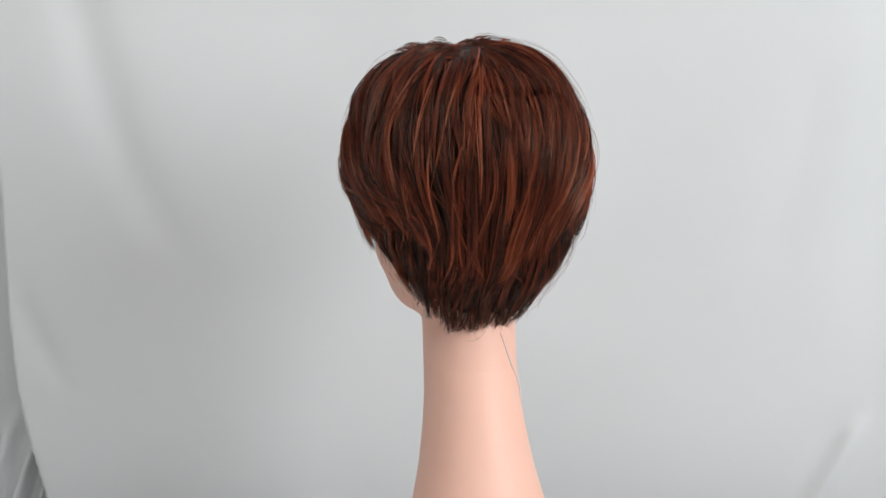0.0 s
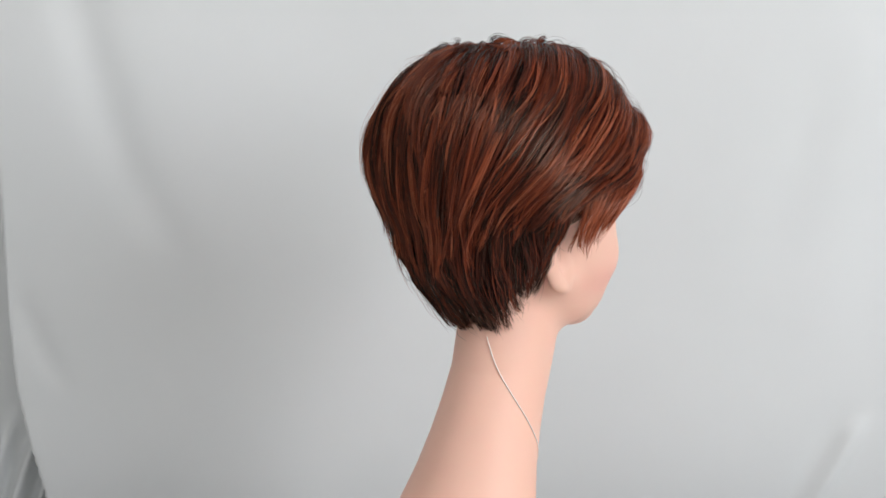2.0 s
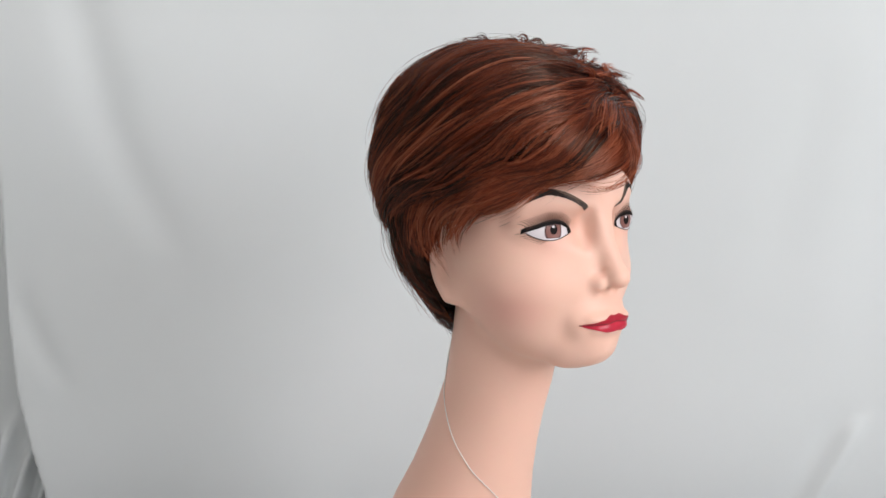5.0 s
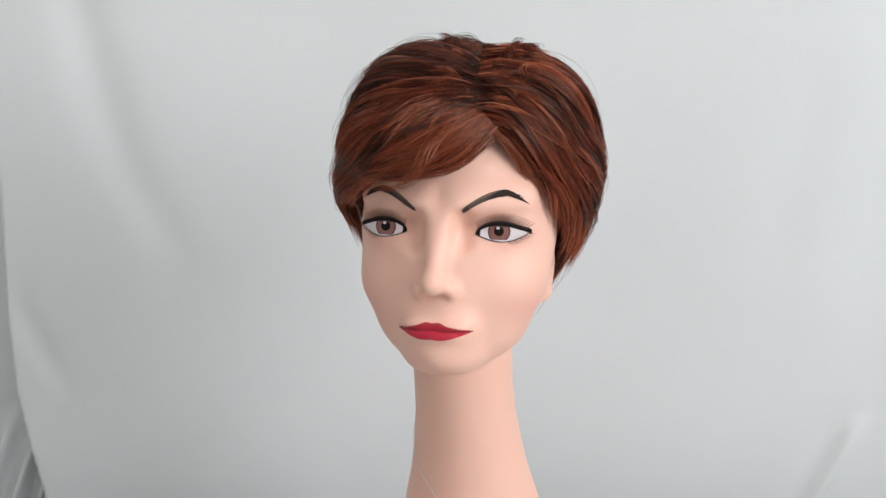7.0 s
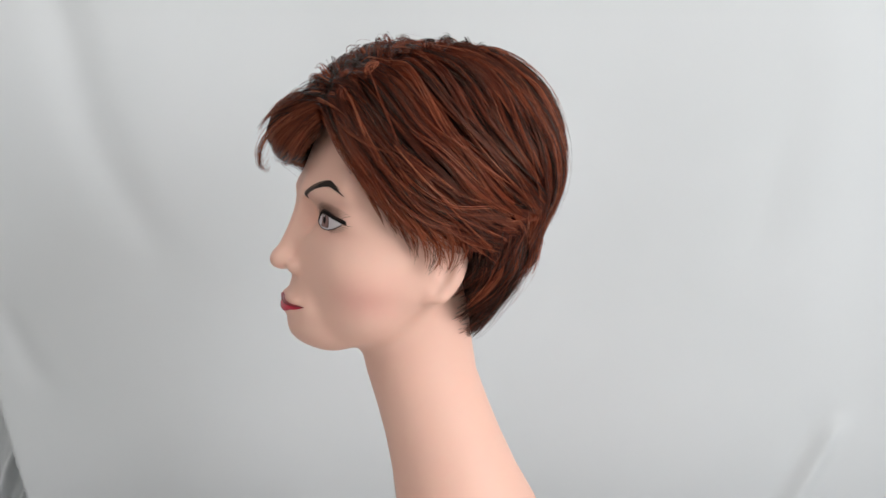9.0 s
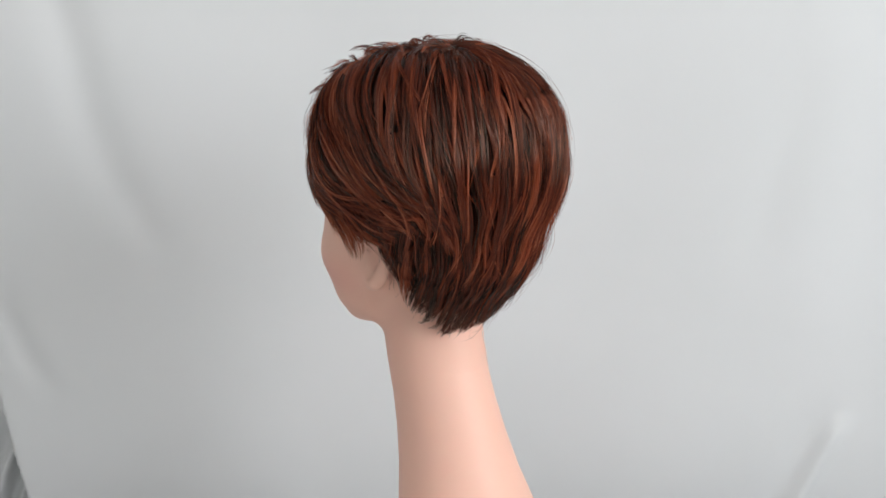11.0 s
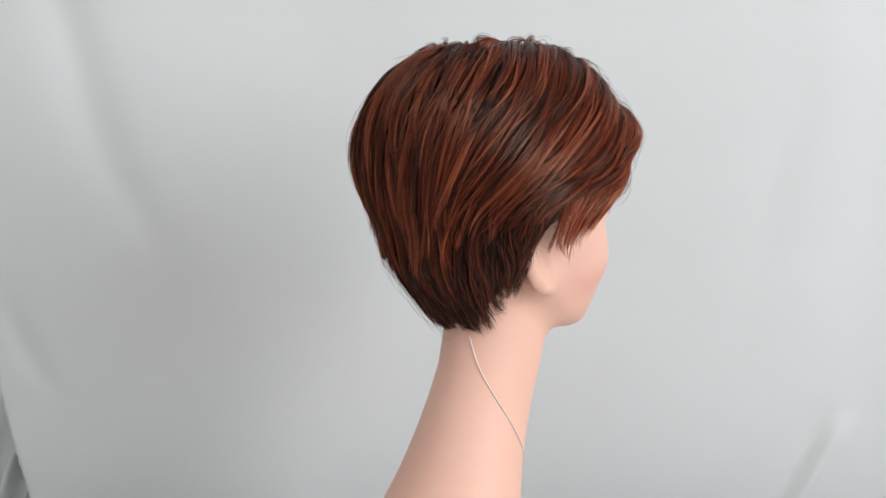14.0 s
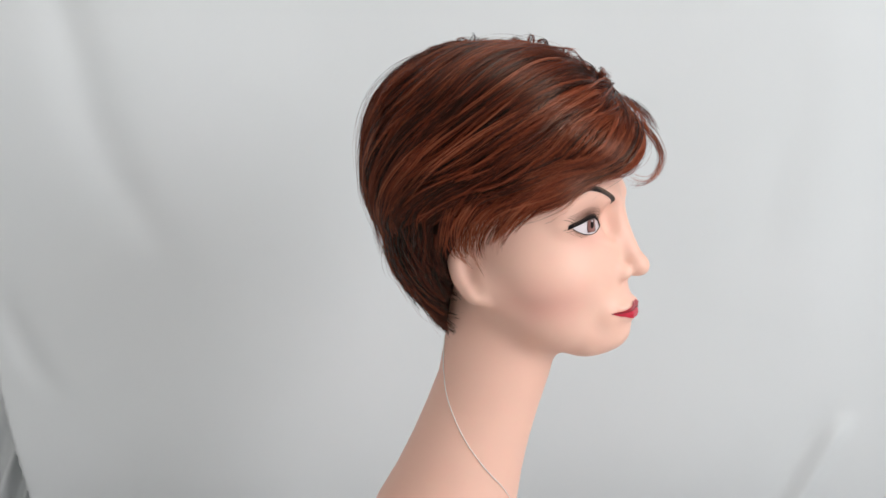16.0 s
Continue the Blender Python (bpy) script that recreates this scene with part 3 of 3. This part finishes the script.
def wig():
    ob = tagged(new("wig", None), "short layered auburn-brown wig with side-swept copper fringe", "wig")

    def net_field(p):
        line = np.interp(p[..., 1], [-60, -12, 0, 20, 35, 60, 75, 100, 118, 130], [-205, -205, -185, -132, -112, -95, -72, -38, -20, -10])
        return np.maximum(hair_field(p) + 7.5, 0.75 * (line - p[..., 2]))

    v, f = surface_net(net_field, (-100, -80, -220), (100, 140, 16), 4)
    # the cap's dark colour also puts in the shade of gaps between locks
    c = tagged(new("cap", mesh_of("cap", to_world(v), f, [NET])), "dark net cap under the hair")
    c.parent = ob

    def add(guides, count, layers, strands, wide, tone, lift=0.0, stick=1.0, sway=5.0, name="hair_lock", flip=0.0, root=-3.5, tips=None, merge=False, thick=1.0):
        merged = []
        curves, levels = [], []
        for k in range(count):
            u = (k + rnd.uniform(0.1, 0.9)) / count
            s0, s1 = layers[k % len(layers)]
            long = s1 - s0
            s0 = max(0.0, s0 + rnd.uniform(-0.06, 0.06))
            s1 = min(1.0, s0 + long * rnd.uniform(0.74, 1.14))
            curves.append(stretch(pick(guides, u), s0, s1))
        g = np.array(curves)
        t = np.linspace(0, 1, g.shape[1])
        side = np.cross(np.gradient(g, axis=1), gradient(hair_field, g, 1.0))
        side /= np.maximum(np.linalg.norm(side, axis=2, keepdims=True), 1e-6)
        one = np.ones((count, 1))
        g = g + side * (rnd.normal(0, sway, (count, 1)) * t ** 1.6 + rnd.normal(0, 2.3, (count, 1)) * np.sin(t * 5 + rnd.uniform(0, 6, (count, 1))))[..., None]
        ends = -1.5 + 2.0 * rnd.rand(count) + flip * rnd.rand(count) * (rnd.rand(count) < 0.35)
        if tips:
            ends = rnd.uniform(tips[0], tips[1], count)
        levels = lift + rnd.uniform(-3.6, 1.8, (count, 1)) + np.stack([np.interp(t, [0, 0.25, 0.7, 1], [root, 0.5, 1.0, q]) for q in ends])
        g = settle(g, levels, stick)
        n = gradient(hair_field, g, 1.0)
        for k in range(count):
            w = wide * rnd.uniform(0.65, 1.35)
            m = int(strands * rnd.uniform(0.8, 1.2))
            base = tone + rnd.normal(0, 0.07) + (rnd.uniform(0.15, 0.4) if rnd.rand() < 0.27 else 0)
            lines, shade = lock_lines(g[k], n[k], m, w, 3.4, base)
            v, q = tubes(lines, rnd.uniform(0.13, 0.25, m) * thick)
            along = np.interp(t, [0, 0.3, 0.75, 1], [-0.14, 0.0, 0.07, 0.05])
            value = np.repeat((shade[:, None] + along)[..., None], 3, 2)
            if merge:
                merged.append((v, q, value.ravel()))
                continue
            o = new(name, fast_mesh(name, to_world(v), q, HAIR, value))
            o.parent = ob
            if name == "fringe_lock":
                tagged(o, "copper-red side-swept fringe lock")
        if merge:
            start = np.cumsum([0] + [len(m[0]) for m in merged])
            o = new(name, fast_mesh(name, to_world(np.concatenate([m[0] for m in merged])),
                                    np.concatenate([m[1] + k for m, k in zip(merged, start)]), HAIR, np.concatenate([m[2] for m in merged])))
            tagged(o, kind="stuff").parent = ob

    steps = [(0.6, 0.96), (0.0, 0.36), (0.3, 0.66), (0.15, 0.52), (0.45, 0.82), (0.72, 1.0)]
    below = [(0.0, 0.65), (0.4, 1.0), (0.2, 0.85)]
    falls = [(0.0, 1.0), (0.0, 0.8), (0.1, 0.92), (0.0, 0.7)]
    # a plain under-layer close to the cap; its dark tone puts shade between locks
    for fam in (RIGHT, LEFT):
        add(fam, 44, [(0.0, 0.45), (0.3, 0.75), (0.55, 1.0)], 34, 8.0, 0.06, -4.5, 1.0, 3.0, "under_hair", merge=True, thick=1.3)
    add(mirrored(SIDE), 34, below, 44, 5.0, 0.11, -1.0, 0.7, 6.0, flip=3.0, root=-7.0)
    add(SIDE, 34, below, 44, 5.0, 0.11, -1.0, 0.7, 6.0, flip=3.0, root=-7.0)
    add(mirrored(SIDE), 12, [(0.45, 1.0)], 44, 6.0, 0.11, -4.0, 1.0, 5.0)
    add(SIDE, 12, [(0.45, 1.0)], 44, 6.0, 0.11, -4.0, 1.0, 5.0)
    add(TEMPLE_LEFT, 24, falls, 26, 3.6, 0.60, -2.0, 0.06, 5.0, "temple_lock", root=-5.0)
    add(TEMPLE_RIGHT, 26, falls, 26, 3.6, 0.60, -2.0, 0.06, 5.0, "temple_lock", root=-5.0)
    add(RIGHT, 150, steps, 54, 4.2, 0.31, 0.0, 1.0, 4.5, flip=4.0, root=-2.0)
    add(LEFT, 140, steps, 54, 4.2, 0.30, 1.0, 1.0, 6.5, flip=7.0, root=-2.0)
    add(RIGHT[:3], 20, [(0.05, 0.55), (0.2, 0.7)], 44, 4.6, 0.56, -0.5, 0.95, 5.0, "side_lock", flip=4.0)
    add(LEFT[:3], 20, [(0.25, 0.75), (0.45, 0.95)], 36, 3.2, 0.46, 1.5, 1.0, 11.0, "side_lock", flip=10.0)
    add(LEFT[:2], 22, [(0.0, 0.7), (0.2, 1.0), (0.0, 0.45)], 44, 4.4, 0.54, -2.0, 1.0, 5.0, "fringe_lock")
    add(LEFT[:2], 16, [(0.0, 0.6), (0.2, 0.9)], 44, 7.0, 0.48, -9.0, 1.0, 5.0, "fringe_lock", root=0.0)
    add(FRINGE, 46, [(0.0, 0.7), (0.2, 0.9), (0.0, 1.0), (0.4, 1.0)], 44, 4.2, 0.74, 0.0, 0.75, 4.5, "fringe_lock", root=-1.5, flip=6.0)
    add(FRINGE, 16, [(0.0, 0.8), (0.1, 1.0)], 44, 8.0, 0.44, -4.0, 1.0, 4.0, "fringe_lock", root=-1.0)
    add(HAIRLINE, 16, falls, 12, 3.0, 0.70, 0.0, 0.0, 4.0, "fringe_lock", thick=0.7)
    add(SPIKES, 14, [(0.0, 1.0), (0.1, 0.85)], 11, 2.4, 0.50, 0.0, 0.0, 6.0, "fringe_lock", thick=0.75)
    add(CURL, 6, [(0.0, 1.0), (0.0, 0.85), (0.1, 0.95)], 9, 2.2, 0.60, 0.0, 0.0, 4.0, "fringe_lock", thick=0.65)
    # tufts that rise along the parting and hook over
    tufts = []
    for k in range(60):
        q = (k + rnd.rand()) / 60
        way = 1 if k % 2 else -1
        foot = np.array([14 + 11 * q + way * rnd.uniform(4, 34), -30 + 146 * q, np.interp(q, [0, 0.3, 0.7, 1], [4, 6, 0, -28])])
        foot = settle(foot[None], np.array([-2.0]), 1.0)[0]
        out = np.array([way * rnd.uniform(0.5, 1.0), rnd.uniform(-0.3, 0.6), -0.25])
        high, long = rnd.uniform(6, 13), rnd.uniform(16, 30)
        tufts.append([foot, foot + out * long * 0.25 + [0, 0, high * 0.75], foot + out * long * 0.7 + [0, 0, high], foot + out * long * 1.15 + [0, 0, high * 0.8]])
    for guide in tufts:
        add([guide, guide], 1, [(0.0, 1.0)], 18, 2.8, rnd.uniform(0.2, 0.42), 0.0, 0.0, 2.0, "crown_lock")
    # fine bright strands lying over the rest; their tone puts sheen into the colour
    add(RIGHT, 70, steps, 10, 1.0, 0.62, 1.8, 1.0, 6.0, "top_hair", flip=4.0, merge=True)
    add(LEFT, 80, steps, 10, 1.0, 0.62, 3.0, 1.0, 15.0, "top_hair", flip=9.0, merge=True)

    # single flyaway hairs over the crown and round the edge
    curves = []
    for k in range(520):
        fam = (RIGHT, LEFT, FRINGE, RIGHT, LEFT, SIDE, mirrored(SIDE))[k % 7]
        s0 = rnd.uniform(0, 0.6)
        curves.append(stretch(pick(fam, rnd.rand()), s0, min(1, s0 + rnd.uniform(0.2, 0.45))))
    g = np.array(curves)
    t = np.linspace(0, 1, g.shape[1])
    side = np.cross(np.gradient(g, axis=1), gradient(hair_field, g, 1.0))
    side /= np.maximum(np.linalg.norm(side, axis=2, keepdims=True), 1e-6)
    g = g + side * (rnd.normal(0, 9, (len(g), 1)) * t ** 2)[..., None]
    lines = settle(g, 1.0 + rnd.uniform(0, 8, (len(g), 1)) * np.sin(t * rnd.uniform(1.5, 3.1, (len(g), 1))), 1.0)
    v, q = tubes(lines, rnd.uniform(0.08, 0.14, len(lines)))
    tone = np.repeat(rnd.uniform(0.2, 0.75, len(lines)), lines.shape[1] * 3)
    o = tagged(new("loose_hairs", fast_mesh("loose_hairs", to_world(v), q, HAIR, tone)), kind="stuff")
    o.parent = ob

    # the thread that hangs from the nape round the neck
    g = spline([(-20, -9, -219), (-28, -6, -240), (-36, 4, -264), (-41, 18, -290), (-36, 32, -314), (-22, 43, -336), (-6, 46, -356), (8, 40, -380)], 48)
    for _ in range(5):
        g = g - (neck_field(g) - 0.6)[:, None] * gradient(neck_field, g)
    v, q = tubes(g[None], np.array([0.5]))
    o = tagged(new("thread", fast_mesh("thread", to_world(v), q, THREAD)), "fine white thread hanging from the nape")
    o.parent = ob
    return ob


WIG = wig()


# ---- the turning ----
TURN = [(0.0, 192.8), (0.5, 179.4), (1.0, 165.5), (1.5, 150.4), (2.0, 134.0), (2.5, 117.8), (3.0, 102.4), (3.5, 87.8), (4.0, 73.2),
        (4.5, 58.6), (5.0, 43.9), (5.5, 29.2), (6.0, 14.4), (6.5, 0.0), (7.0, -14.0), (7.5, -27.8), (8.0, -42.0), (8.5, -57.4),
        (9.0, -75.2), (9.5, -94.0), (10.0, -110.0), (10.5, -124.8), (11.0, -139.0), (11.5, -154.2), (12.0, -169.2), (12.5, -184.4),
        (13.0, -200.0), (13.5, -215.8), (14.0, -231.6), (14.5, -247.2), (15.0, -262.6), (15.5, -277.4), (16.0, -291.8)]


def motions():
    rows = [(t, pose(0, 0, 0, 0, 0, a)) for t, a in TURN]
    walk(HEAD, rows)
    walk(WIG, rows)


motions()
